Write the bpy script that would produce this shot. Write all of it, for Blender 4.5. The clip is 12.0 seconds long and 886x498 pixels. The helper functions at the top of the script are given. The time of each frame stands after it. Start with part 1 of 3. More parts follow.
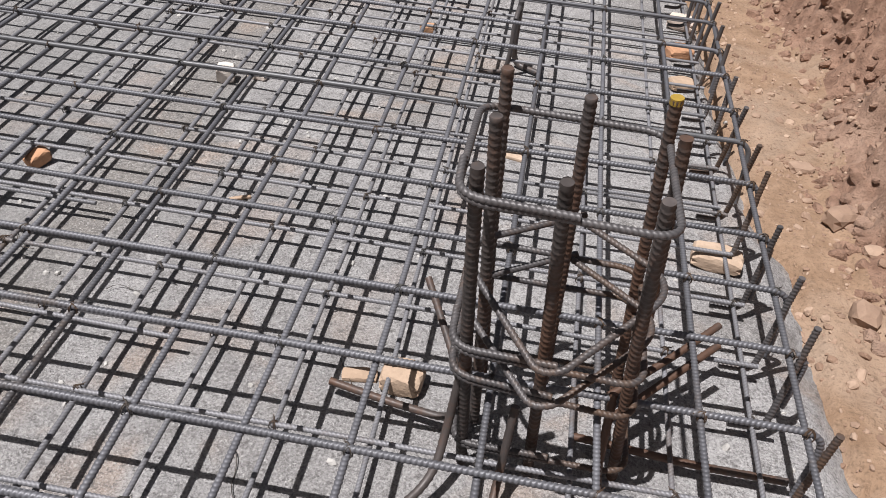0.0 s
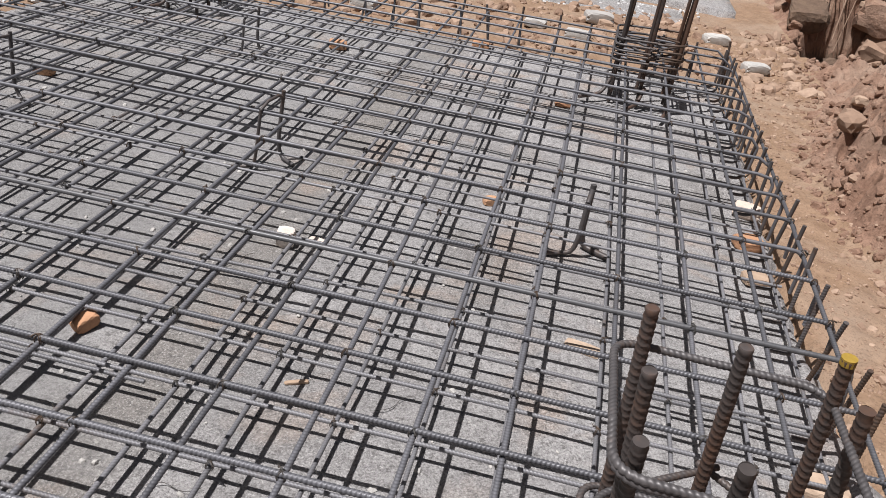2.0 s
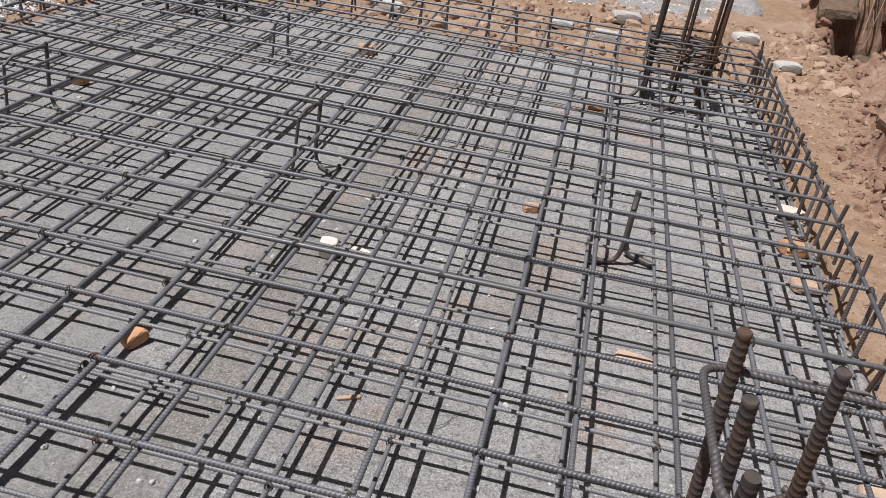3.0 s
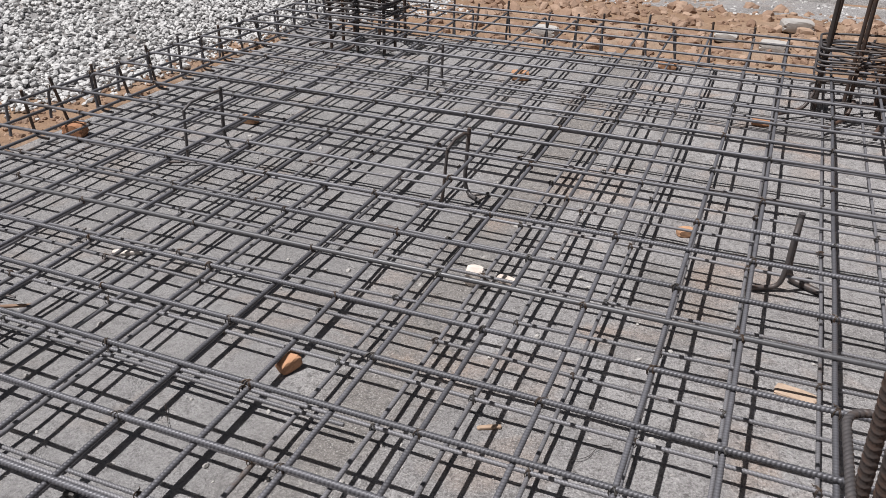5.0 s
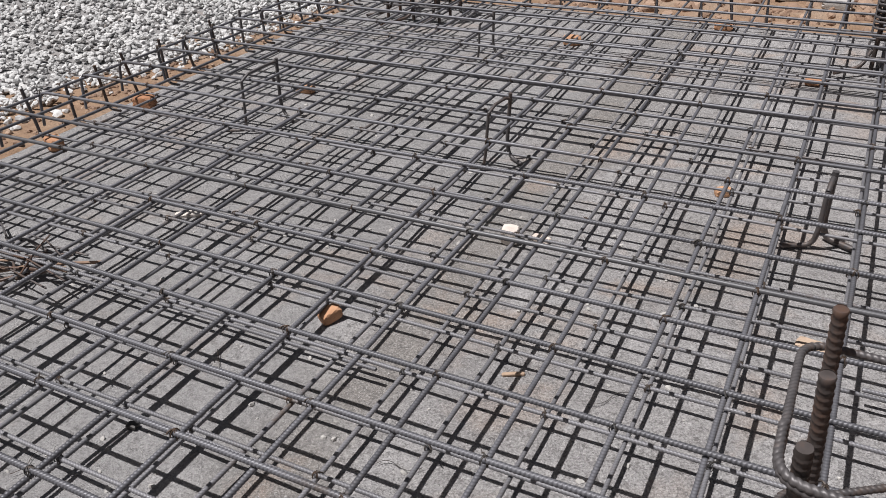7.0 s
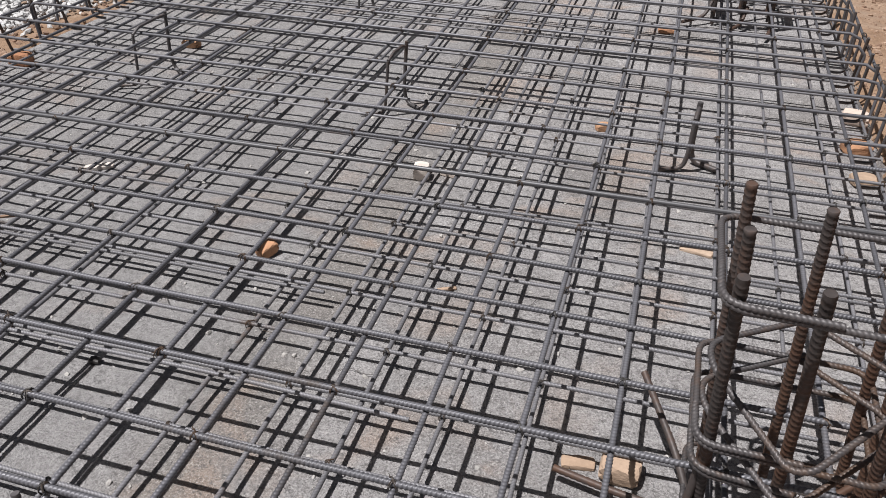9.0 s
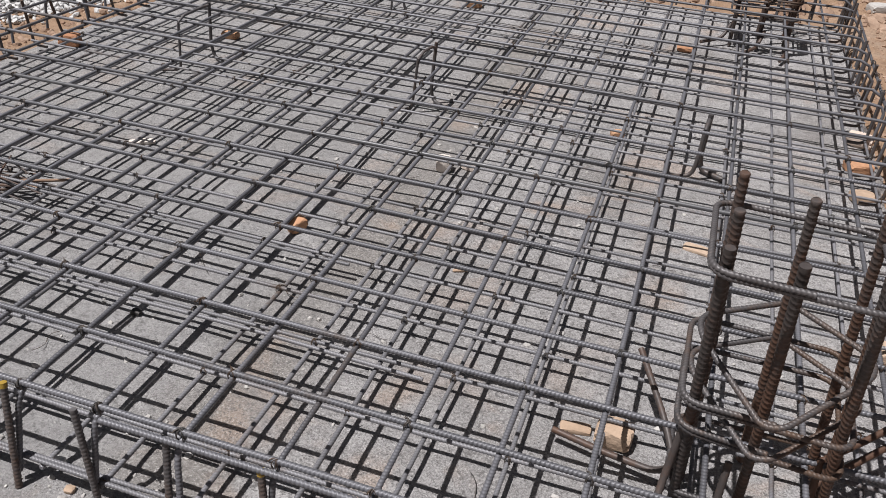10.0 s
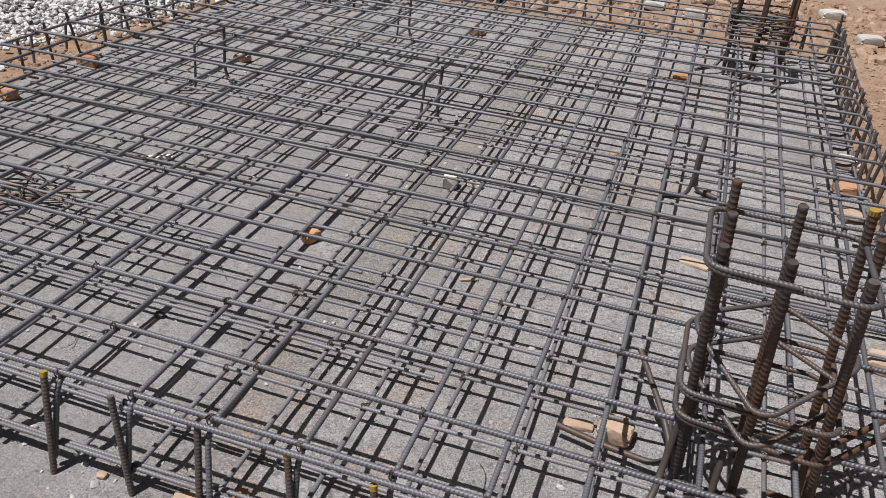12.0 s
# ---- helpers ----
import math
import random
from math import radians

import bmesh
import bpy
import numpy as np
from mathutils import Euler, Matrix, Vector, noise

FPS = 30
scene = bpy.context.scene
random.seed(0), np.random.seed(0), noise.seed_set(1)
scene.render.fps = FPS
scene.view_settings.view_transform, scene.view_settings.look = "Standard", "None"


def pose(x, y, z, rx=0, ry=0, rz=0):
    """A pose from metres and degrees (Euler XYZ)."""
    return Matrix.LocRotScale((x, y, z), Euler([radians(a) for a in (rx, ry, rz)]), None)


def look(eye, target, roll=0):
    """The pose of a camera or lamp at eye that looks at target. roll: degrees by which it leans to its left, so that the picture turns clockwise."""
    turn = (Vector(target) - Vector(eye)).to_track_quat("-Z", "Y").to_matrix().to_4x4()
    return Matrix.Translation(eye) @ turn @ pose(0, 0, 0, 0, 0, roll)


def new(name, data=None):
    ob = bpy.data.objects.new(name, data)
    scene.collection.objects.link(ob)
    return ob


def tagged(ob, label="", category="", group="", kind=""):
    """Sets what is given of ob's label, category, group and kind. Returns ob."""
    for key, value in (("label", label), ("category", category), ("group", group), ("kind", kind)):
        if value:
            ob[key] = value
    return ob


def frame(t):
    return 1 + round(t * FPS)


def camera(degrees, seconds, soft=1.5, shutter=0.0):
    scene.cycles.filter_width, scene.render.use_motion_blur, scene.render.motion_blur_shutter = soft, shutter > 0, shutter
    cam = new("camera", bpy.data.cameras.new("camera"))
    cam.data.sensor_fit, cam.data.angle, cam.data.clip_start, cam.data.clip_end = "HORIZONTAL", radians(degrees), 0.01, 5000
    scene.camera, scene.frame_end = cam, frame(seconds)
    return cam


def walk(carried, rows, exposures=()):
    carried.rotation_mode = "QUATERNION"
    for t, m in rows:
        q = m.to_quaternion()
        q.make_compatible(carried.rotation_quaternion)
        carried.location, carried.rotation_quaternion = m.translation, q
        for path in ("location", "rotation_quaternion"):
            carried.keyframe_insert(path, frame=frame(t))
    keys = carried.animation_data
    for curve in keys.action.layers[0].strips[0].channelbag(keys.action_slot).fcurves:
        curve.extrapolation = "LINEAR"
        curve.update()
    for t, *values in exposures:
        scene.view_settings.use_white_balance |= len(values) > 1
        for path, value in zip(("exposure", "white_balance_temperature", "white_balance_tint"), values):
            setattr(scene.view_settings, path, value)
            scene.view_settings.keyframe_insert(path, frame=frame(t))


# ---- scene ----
cam = camera(56.7, 12.0, soft=0.65)
PATH = [
    (0, (0.383, 0.336, 1.259), (0.229, 1.911, 0.037), 5.8),
    (0.5, (0.344, 0.393, 1.268), (0.167, 2.029, 0.131), 7.9),
    (1, (0.283, 0.461, 1.275), (0.081, 2.162, 0.242), 8.9),
    (1.5, (0.233, 0.495, 1.278), (0.009, 2.236, 0.319), 9.2),
    (2, (0.179, 0.513, 1.277), (-0.057, 2.257, 0.326), 8.8),
    (2.5, (0.109, 0.532, 1.271), (-0.139, 2.271, 0.315), 8.5),
    (3, (0.08, 0.536, 1.278), (-0.19, 2.271, 0.321), 7.8),
    (3.5, (0.08, 0.548, 1.282), (-0.279, 2.278, 0.345), 6.4),
    (3.7, (0.103, 0.549, 1.29), (-0.322, 2.266, 0.358), 5.2),
    (5.3, (0.154, 0.564, 1.304), (-0.544, 2.181, 0.356), 0.3),
    (5.5, (0.168, 0.562, 1.305), (-0.55, 2.166, 0.35), -0.1),
    (6, (0.2, 0.554, 1.304), (-0.548, 2.133, 0.33), -0.7),
    (6.5, (0.243, 0.524, 1.319), (-0.548, 2.072, 0.33), -1.6),
    (7, (0.299, 0.5, 1.331), (-0.517, 2.027, 0.33), -2.2),
    (7.2, (0.306, 0.494, 1.34), (-0.497, 2.018, 0.325), -2.0),
    (8.8, (0.197, 0.241, 1.376), (-0.295, 1.846, 0.289), 1.1),
    (9, (0.182, 0.2, 1.353), (-0.282, 1.82, 0.276), 0.9),
    (9.5, (0.241, 0.114, 1.358), (-0.202, 1.731, 0.267), 1.0),
    (10, (0.217, 0.011, 1.368), (-0.277, 1.639, 0.316), 3.9),
    (10.5, (0.13, -0.127, 1.366), (-0.372, 1.505, 0.325), 2.8),
    (11, (0.101, -0.197, 1.366), (-0.405, 1.443, 0.34), 1.8),
    (11.5, (0.153, -0.156, 1.374), (-0.353, 1.503, 0.377), 3.9),
    (12, (0.221, -0.128, 1.378), (-0.277, 1.536, 0.387), 4.5),
]
walk(cam, [(t, look(eye, target, roll)) for t, eye, target, roll in PATH], [(0, 0.32), (2, 0.24), (3.5, 0.12), (5.5, 0.07), (7, 0.06), (10, 0.12), (12, 0.09)])

# ---- light ----
world = bpy.data.worlds.new("sky")
scene.world = world
world.use_nodes = True
wn = world.node_tree
sky = wn.nodes.new("ShaderNodeTexSky")
sky.sky_type = "NISHITA"
sky.sun_disc = False
sky.dust_density, sky.ozone_density = 5.0, 0.6
SUN_DIR = Vector((0.285, 0.255, -1.0)).normalized()      # the way the light travels
sky.sun_elevation = math.asin(-SUN_DIR.z)
sky.sun_rotation = math.atan2(-SUN_DIR.x, -SUN_DIR.y)
wn.nodes["Background"].inputs[1].default_value = 0.022
wn.links.new(sky.outputs[0], wn.nodes["Background"].inputs[0])
sun = new("sun", bpy.data.lights.new("sun", "SUN"))
sun.data.energy, sun.data.angle, sun.data.color = 5.0, radians(0.55), (1.0, 0.98, 0.985)
sun.matrix_world = look((0, 0, 8), Vector((0, 0, 8)) + SUN_DIR)


# ---- materials ----
def material(name):
    m = bpy.data.materials.new(name)
    m.use_nodes = True
    return m, m.node_tree.nodes, m.node_tree.links, m.node_tree.nodes["Principled BSDF"]


def noise_node(n, l, scale, detail=4, rough=0.6, coords=None, distort=0.0):
    t = n.new("ShaderNodeTexNoise")
    t.inputs["Scale"].default_value = scale
    t.inputs["Detail"].default_value = detail
    t.inputs["Roughness"].default_value = rough
    t.inputs["Distortion"].default_value = distort
    if coords is not None:
        l.new(coords, t.inputs["Vector"])
    return t.outputs["Fac"]


def ramp(n, l, fac, stops):
    r = n.new("ShaderNodeValToRGB")
    while len(r.color_ramp.elements) < len(stops):
        r.color_ramp.elements.new(0.5)
    for e, (p, c) in zip(r.color_ramp.elements, stops):
        e.position = p
        e.color = (c, c, c, 1) if not isinstance(c, tuple) else (*c, 1)
    l.new(fac, r.inputs[0])
    return r.outputs[0]


def mix(n, l, fac, a, b, mode="MIX"):
    m = n.new("ShaderNodeMix")
    m.data_type, m.blend_type = "RGBA", mode
    for sock, v in ((m.inputs[0], fac), (m.inputs[6], a), (m.inputs[7], b)):
        if isinstance(v, (int, float)):
            sock.default_value = v
        elif isinstance(v, tuple):
            sock.default_value = (*v, 1)
        else:
            l.new(v, sock)
    return m.outputs[2]


def math_node(n, l, op, *values):
    m = n.new("ShaderNodeMath")
    m.operation = op
    for sock, v in zip(m.inputs, values):
        if isinstance(v, (int, float)):
            sock.default_value = v
        else:
            l.new(v, sock)
    return m.outputs[0]


def bump(n, l, bsdf, height, strength, distance, prev=None):
    b = n.new("ShaderNodeBump")
    b.inputs["Strength"].default_value, b.inputs["Distance"].default_value = strength, distance
    l.new(height, b.inputs["Height"])
    if prev is not None:
        l.new(prev, b.inputs["Normal"])
    l.new(b.outputs[0], bsdf.inputs["Normal"])
    return b.outputs[0]


def place(n):
    return n.new("ShaderNodeTexCoord").outputs["Object"]


def world_place(n):
    return n.new("ShaderNodeNewGeometry").outputs["Position"]


def steel_material(name, steel, rust, rusty, metal=0.55, rough=0.42):
    m, n, l, b = material(name)
    at = world_place(n)
    big = noise_node(n, l, 2.2, 3, 0.6, at)
    fine = noise_node(n, l, 60, 3, 0.7, at)
    rnd = n.new("ShaderNodeObjectInfo").outputs["Random"]
    tone = ramp(n, l, rnd, [(0.0, 0.78), (1.0, 1.2)])
    base = mix(n, l, 1.0, mix(n, l, fine, tuple(0.75 * c for c in steel), tuple(1.3 * c for c in steel)), tone, "MULTIPLY")
    # rib shading and wear in the colour: rubbed crests bright, mill-scaled dips dark
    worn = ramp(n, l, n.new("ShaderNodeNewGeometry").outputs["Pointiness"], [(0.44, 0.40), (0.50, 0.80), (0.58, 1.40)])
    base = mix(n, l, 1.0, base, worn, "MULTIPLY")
    spots = ramp(n, l, math_node(n, l, "MULTIPLY_ADD", fine, 0.35, big), [(rusty, 0.0), (rusty + 0.16, 1.0)])
    col = mix(n, l, spots, base, mix(n, l, fine, tuple(0.55 * c for c in rust), rust))
    l.new(col, b.inputs["Base Color"])
    l.new(ramp(n, l, spots, [(0, metal), (1, 0.1)]), b.inputs["Metallic"])
    l.new(ramp(n, l, fine, [(0.2, rough - 0.08), (0.8, rough + 0.18)]), b.inputs["Roughness"])
    bump(n, l, b, fine, 0.25, 0.001)
    return m


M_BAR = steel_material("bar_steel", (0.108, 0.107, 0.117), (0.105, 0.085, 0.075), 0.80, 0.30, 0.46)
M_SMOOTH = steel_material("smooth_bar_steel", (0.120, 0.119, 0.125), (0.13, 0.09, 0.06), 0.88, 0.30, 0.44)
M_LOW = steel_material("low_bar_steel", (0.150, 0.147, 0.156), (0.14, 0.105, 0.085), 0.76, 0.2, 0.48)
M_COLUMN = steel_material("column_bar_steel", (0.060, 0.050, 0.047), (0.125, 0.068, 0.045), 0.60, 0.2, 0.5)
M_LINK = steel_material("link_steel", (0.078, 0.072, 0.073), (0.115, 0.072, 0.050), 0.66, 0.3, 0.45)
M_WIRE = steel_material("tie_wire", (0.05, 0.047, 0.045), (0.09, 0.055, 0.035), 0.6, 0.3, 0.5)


def plain(name, colour, rough=0.8):
    m, n, l, b = material(name)
    at = world_place(n)
    f = noise_node(n, l, 90, 4, 0.7, at)
    l.new(mix(n, l, f, tuple(0.6 * c for c in colour), tuple(min(1, 1.35 * c) for c in colour)), b.inputs["Base Color"])
    b.inputs["Roughness"].default_value = rough
    bump(n, l, b, f, 0.4, 0.002)
    return m


M_YELLOW = plain("yellow_paint", (0.34, 0.22, 0.035), 0.6)


def concrete_material():
    m, n, l, b = material("blinding_concrete")
    at = world_place(n)
    big = noise_node(n, l, 1.0, 5, 0.6, at, 0.5)
    mid = noise_node(n, l, 7.0, 6, 0.7, at, 0.4)
    grit = noise_node(n, l, 42, 5, 0.8, at)
    fine = noise_node(n, l, 165, 4, 0.85, at)
    damp = noise_node(n, l, 2.0, 3, 0.5, at, 1.0)
    dust = noise_node(n, l, 2.7, 4, 0.55, at, 0.8)
    speck = n.new("ShaderNodeTexVoronoi")
    speck.inputs["Scale"].default_value = 105
    l.new(at, speck.inputs["Vector"])
    xyz = n.new("ShaderNodeSeparateXYZ")
    l.new(at, xyz.inputs[0])
    grey = mix(n, l, ramp(n, l, mid, [(0.32, 0.0), (0.66, 1.0)]), (0.355, 0.340, 0.340), (0.51, 0.492, 0.488))
    grey = mix(n, l, ramp(n, l, big, [(0.42, 0.0), (0.62, 0.7)]), grey, (0.30, 0.283, 0.276))
    # a damp lane where the wet mix was walked, along the raft
    lane = math_node(n, l, "ABSOLUTE", math_node(n, l, "ADD", xyz.outputs["X"], math_node(n, l, "MULTIPLY_ADD", damp, 0.34, 0.50)))
    lane = math_node(n, l, "MULTIPLY_ADD", mid, 0.10, lane)
    grey = mix(n, l, ramp(n, l, lane, [(0.10, 0.62), (0.24, 0.0)]), grey, mix(n, l, grit, (0.165, 0.143, 0.122), (0.32, 0.285, 0.25)))
    grey = mix(n, l, ramp(n, l, damp, [(0.30, 0.5), (0.40, 0.0)]), grey, (0.20, 0.18, 0.165))
    grey = mix(n, l, ramp(n, l, dust, [(0.54, 0.0), (0.66, 0.6)]), grey, (0.45, 0.335, 0.262))
    grey = mix(n, l, ramp(n, l, grit, [(0.34, 0.9), (0.50, 0.0)]), grey, (0.155, 0.145, 0.14))
    grey = mix(n, l, ramp(n, l, fine, [(0.36, 0.8), (0.49, 0.0)]), grey, (0.13, 0.122, 0.118))
    grey = mix(n, l, ramp(n, l, fine, [(0.53, 0.0), (0.66, 0.7)]), grey, (0.72, 0.70, 0.685))
    grey = mix(n, l, ramp(n, l, speck.outputs["Distance"], [(0.0, 0.45), (0.16, 0.0)]), grey, (0.64, 0.62, 0.60))
    # an older, greyer pour on the gravel side, with a ragged seam
    batch = math_node(n, l, "MULTIPLY_ADD", xyz.outputs["X"], -0.5, damp)
    grey = mix(n, l, ramp(n, l, batch, [(0.80, 0.0), (1.05, 0.45)]), grey, mix(n, l, grit, (0.19, 0.185, 0.185), (0.38, 0.372, 0.37)))
    # soil trodden in along the bank side
    way = math_node(n, l, "MULTIPLY_ADD", xyz.outputs["X"], 0.55, dust)
    grey = mix(n, l, ramp(n, l, way, [(1.00, 0.0), (1.20, 0.8)]), grey, mix(n, l, grit, (0.25, 0.165, 0.115), (0.46, 0.34, 0.26)))
    l.new(grey, b.inputs["Base Color"])
    b.inputs["Roughness"].default_value = 0.92
    p = bump(n, l, b, mid, 0.7, 0.022)
    p = bump(n, l, b, grit, 1.0, 0.013, p)
    bump(n, l, b, fine, 1.0, 0.0042, p)
    return m


M_CONCRETE = concrete_material()


def soil_material(name, dark, light, pale, scale=1.0):
    m, n, l, b = material(name)
    at = world_place(n)
    big = noise_node(n, l, 1.6 * scale, 5, 0.62, at, 0.6)
    mid = noise_node(n, l, 11 * scale, 6, 0.7, at, 0.3)
    fine = noise_node(n, l, 95 * scale, 4, 0.75, at)
    c = mix(n, l, ramp(n, l, mid, [(0.3, 0.0), (0.68, 1.0)]), dark, light)
    c = mix(n, l, ramp(n, l, big, [(0.48, 0.0), (0.68, 0.7)]), c, pale)
    c = mix(n, l, ramp(n, l, fine, [(0.3, 0.6), (0.5, 0.0)]), c, tuple(0.45 * v for v in dark))
    l.new(c, b.inputs["Base Color"])
    b.inputs["Roughness"].default_value = 0.95
    p = bump(n, l, b, mid, 0.7, 0.03)
    bump(n, l, b, fine, 0.8, 0.004, p)
    return m


M_SOIL = soil_material("sandy_soil", (0.215, 0.132, 0.080), (0.34, 0.225, 0.148), (0.37, 0.285, 0.22))
M_BANK = soil_material("clay_bank", (0.165, 0.090, 0.060), (0.34, 0.208, 0.145), (0.40, 0.285, 0.215), 1.6)


def stone_material(name, a, c, scale=9):
    m, n, l, b = material(name)
    at = world_place(n)
    isl = n.new("ShaderNodeNewGeometry").outputs["Random Per Island"]
    rnd = n.new("ShaderNodeObjectInfo").outputs["Random"]
    f = noise_node(n, l, scale, 5, 0.7, at)
    fine = noise_node(n, l, 130, 3, 0.7, at)
    s = n.new("ShaderNodeMath")
    s.operation = "FRACT"
    ad = n.new("ShaderNodeMath")
    l.new(isl, ad.inputs[0])
    l.new(rnd, ad.inputs[1])
    l.new(ad.outputs[0], s.inputs[0])
    col = mix(n, l, s.outputs[0], a, c)
    col = mix(n, l, ramp(n, l, f, [(0.3, 0.55), (0.6, 0.0)]), col, tuple(0.6 * v for v in a))
    l.new(col, b.inputs["Base Color"])
    b.inputs["Roughness"].default_value = 0.9
    p = bump(n, l, b, f, 0.5, 0.01)
    bump(n, l, b, fine, 0.5, 0.002, p)
    return m


M_GRAVEL = stone_material("grey_gravel", (0.46, 0.455, 0.45), (0.76, 0.75, 0.735), 16)
M_ROCK = stone_material("clay_rock", (0.25, 0.155, 0.105), (0.45, 0.32, 0.235), 12)
M_BRICK = stone_material("burnt_brick", (0.38, 0.18, 0.095), (0.58, 0.34, 0.20), 30)
M_TAN = stone_material("tan_block", (0.40, 0.28, 0.195), (0.54, 0.41, 0.31), 30)
M_PALE = stone_material("pale_chip", (0.64, 0.52, 0.44), (0.80, 0.74, 0.68), 25)
M_BLOCK = stone_material("concrete_block", (0.42, 0.40, 0.38), (0.55, 0.53, 0.50), 20)
# clay with the trench's deep shade put into the colour
M_CAVITY = soil_material("trench_shade_clay", (0.10, 0.065, 0.045), (0.20, 0.13, 0.09), (0.22, 0.15, 0.10), 2.0)


# ---- mesh helpers ----
TOP_Z, TOP_Y_Z, LOW_Z, LOW_Y_Z = 0.230, 0.217, 0.056, 0.045
def mesh_object(name, verts, faces, mat, smooth=False, parent=None, label=""):
    me = bpy.data.meshes.new(name)
    me.from_pydata(verts, [], faces)
    me.materials.append(mat)
    if smooth:
        me.polygons.foreach_set("use_smooth", [True] * len(me.polygons))
    ob = new(name, me)
    if parent is not None:
        ob.parent = parent
        if parent.type == "EMPTY":
            ob.matrix_parent_inverse = parent.matrix_basis.inverted()
    if label:
        ob["label"] = label
    return ob


def thing(name, at, label, category, group="", kind=""):
    ob = new(name)
    ob.location = at
    ob.empty_display_size = 0.05
    return tagged(ob, label, category, group, kind)


def rounded(points, radius):
    """A polyline with its corners turned into arcs of about the given radius."""
    pts = [Vector(p) for p in points]
    out = [pts[0]]
    for a, b, c in zip(pts, pts[1:], pts[2:]):
        u, v = (a - b), (c - b)
        r = min(radius, 0.49 * u.length, 0.49 * v.length)
        p, q = b + u.normalized() * r, b + v.normalized() * r
        for k in range(7):
            t = k / 6
            out.append((1 - t) ** 2 * p + 2 * t * (1 - t) * b + t * t * q)
    out.append(pts[-1])
    return out


def bar_data(path, r, pitch=0.0, sides=7, step=0.02, wobble=0.0, seed=0, rings=2):
    """Vertices and faces of a round bar along a polyline; pitch: the distance from rib to rib (0: a smooth bar)."""
    p = np.array([tuple(v) for v in path], float)
    seg = np.linalg.norm(np.diff(p, axis=0), axis=1)
    s = np.concatenate([[0], np.cumsum(seg)])
    d = pitch / rings if pitch else step
    n = max(2, int(s[-1] / d) + 1)
    q = np.linspace(0, s[-1], n)
    c = np.stack([np.interp(q, s, p[:, i]) for i in range(3)], 1)
    plain_part = np.zeros(n, bool)
    if pitch:                               # ribs are left out far back in the raft
        plain_part = np.hypot(c[:, 0] - 0.1, c[:, 1] - 0.2) > 2.75
        keep = ~plain_part | (np.arange(n) % 12 == 0) | (np.arange(n) == n - 1) | (c[:, 2] < TOP_Y_Z - 0.01) & (np.arange(n) % 3 == 0)
        phase, c, q, plain_part, n = np.arange(n)[keep], c[keep], q[keep], plain_part[keep], int(keep.sum())
    if wobble:
        g = np.random.RandomState(seed)
        for i in range(3):
            k = (1.0, 1.0, 0.45)[i]
            for f in (0.55, 1.3, 2.6):
                c[:, i] += k * wobble / (1 + f) * math.tau * g.uniform(0.25, 0.5) * np.sin(math.tau * (f * q / 2.0 + g.uniform()))
    t = np.gradient(c, axis=0)
    t /= np.linalg.norm(t, axis=1)[:, None]
    up = np.zeros((n, 3))
    ref = np.array([0, 0, 1.0]) if abs(t[0][2]) < 0.9 else np.array([1.0, 0, 0])
    for i in range(n):                      # a frame carried along the bar
        ref = ref - t[i] * (ref @ t[i])
        ref /= np.linalg.norm(ref)
        up[i] = ref
    side = np.cross(t, up)
    ang = np.linspace(0, math.tau, sides, endpoint=False)
    rad = np.full((n, sides), r)
    slant = np.zeros((n, sides))
    if pitch:
        if rings == 2:
            rad[:] = r * np.where(phase % 2, 0.945, 1.07)[:, None]
        elif rings == 4:                     # rounded ribs with narrow dips between
            rad[:] = r * np.array((0.875, 1.0, 1.075, 1.02))[phase % 4][:, None]
        else:                                # narrow ribs with flat ground between
            rad[:] = r * np.array((0.965, 0.965, 1.05, 1.09, 0.965, 0.965))[phase % 6][:, None]
        rad[plain_part] = r
        slant[2:-2] = 0.45 * pitch * np.sin(ang)[None, :]
    v = (c[:, None, :] + rad[:, :, None] * (np.cos(ang)[None, :, None] * up[:, None, :] + np.sin(ang)[None, :, None] * side[:, None, :])
         + slant[:, :, None] * t[:, None, :])
    verts = v.reshape(-1, 3)
    i = np.arange(n - 1)[:, None] * sides
    k = np.arange(sides)[None, :]
    k2 = (k + 1) % sides
    f = np.stack([i + k, i + k2, i + sides + k2, i + sides + k], 2).reshape(-1, 4)
    faces = f.tolist()
    faces.append(list(range(sides - 1, -1, -1)))
    faces.append(list(range((n - 1) * sides, n * sides)))
    return verts.tolist(), faces


def bar(name, path, r, mat, parent, pitch=0.0, sides=7, label="", wobble=0.0, seed=0, step=0.02, rings=2):
    v, f = bar_data(path, r, pitch, sides, step, wobble, seed, rings)
    ob = mesh_object(name, v, f, mat, True, parent, label)
    ob.data.set_sharp_from_angle(angle=radians(60))
    return ob


def lump(size, seed, rough=0.35, level=2, flat=0.0):
    """Vertices and faces of a broken stone or brick piece."""
    bm = bmesh.new()
    bmesh.ops.create_icosphere(bm, subdivisions=level, radius=1)
    off = Vector((seed * 7.3, seed * 3.1, seed * 1.7))
    for v in bm.verts:
        k = 1 + rough * noise.noise(v.co * 1.3 + off) + 0.4 * rough * noise.noise(v.co * 3.1 + off)
        c = v.co * k
        m = max(abs(c.x), abs(c.y), abs(c.z))
        c = c.lerp(c / max(m, 0.3), 0.8 * (1 - flat))
        v.co = Vector((c.x * size[0], c.y * size[1], c.z * size[2])) / 2
    vs = [tuple(v.co) for v in bm.verts]
    fs = [[v.index for v in f.verts] for f in bm.faces]
    bm.free()
    return vs, fs


# ---- ground and slab ----
X0, X1, Y0, Y1 = -2.78, 0.965, 0.93, 5.47          # the reinforced raft


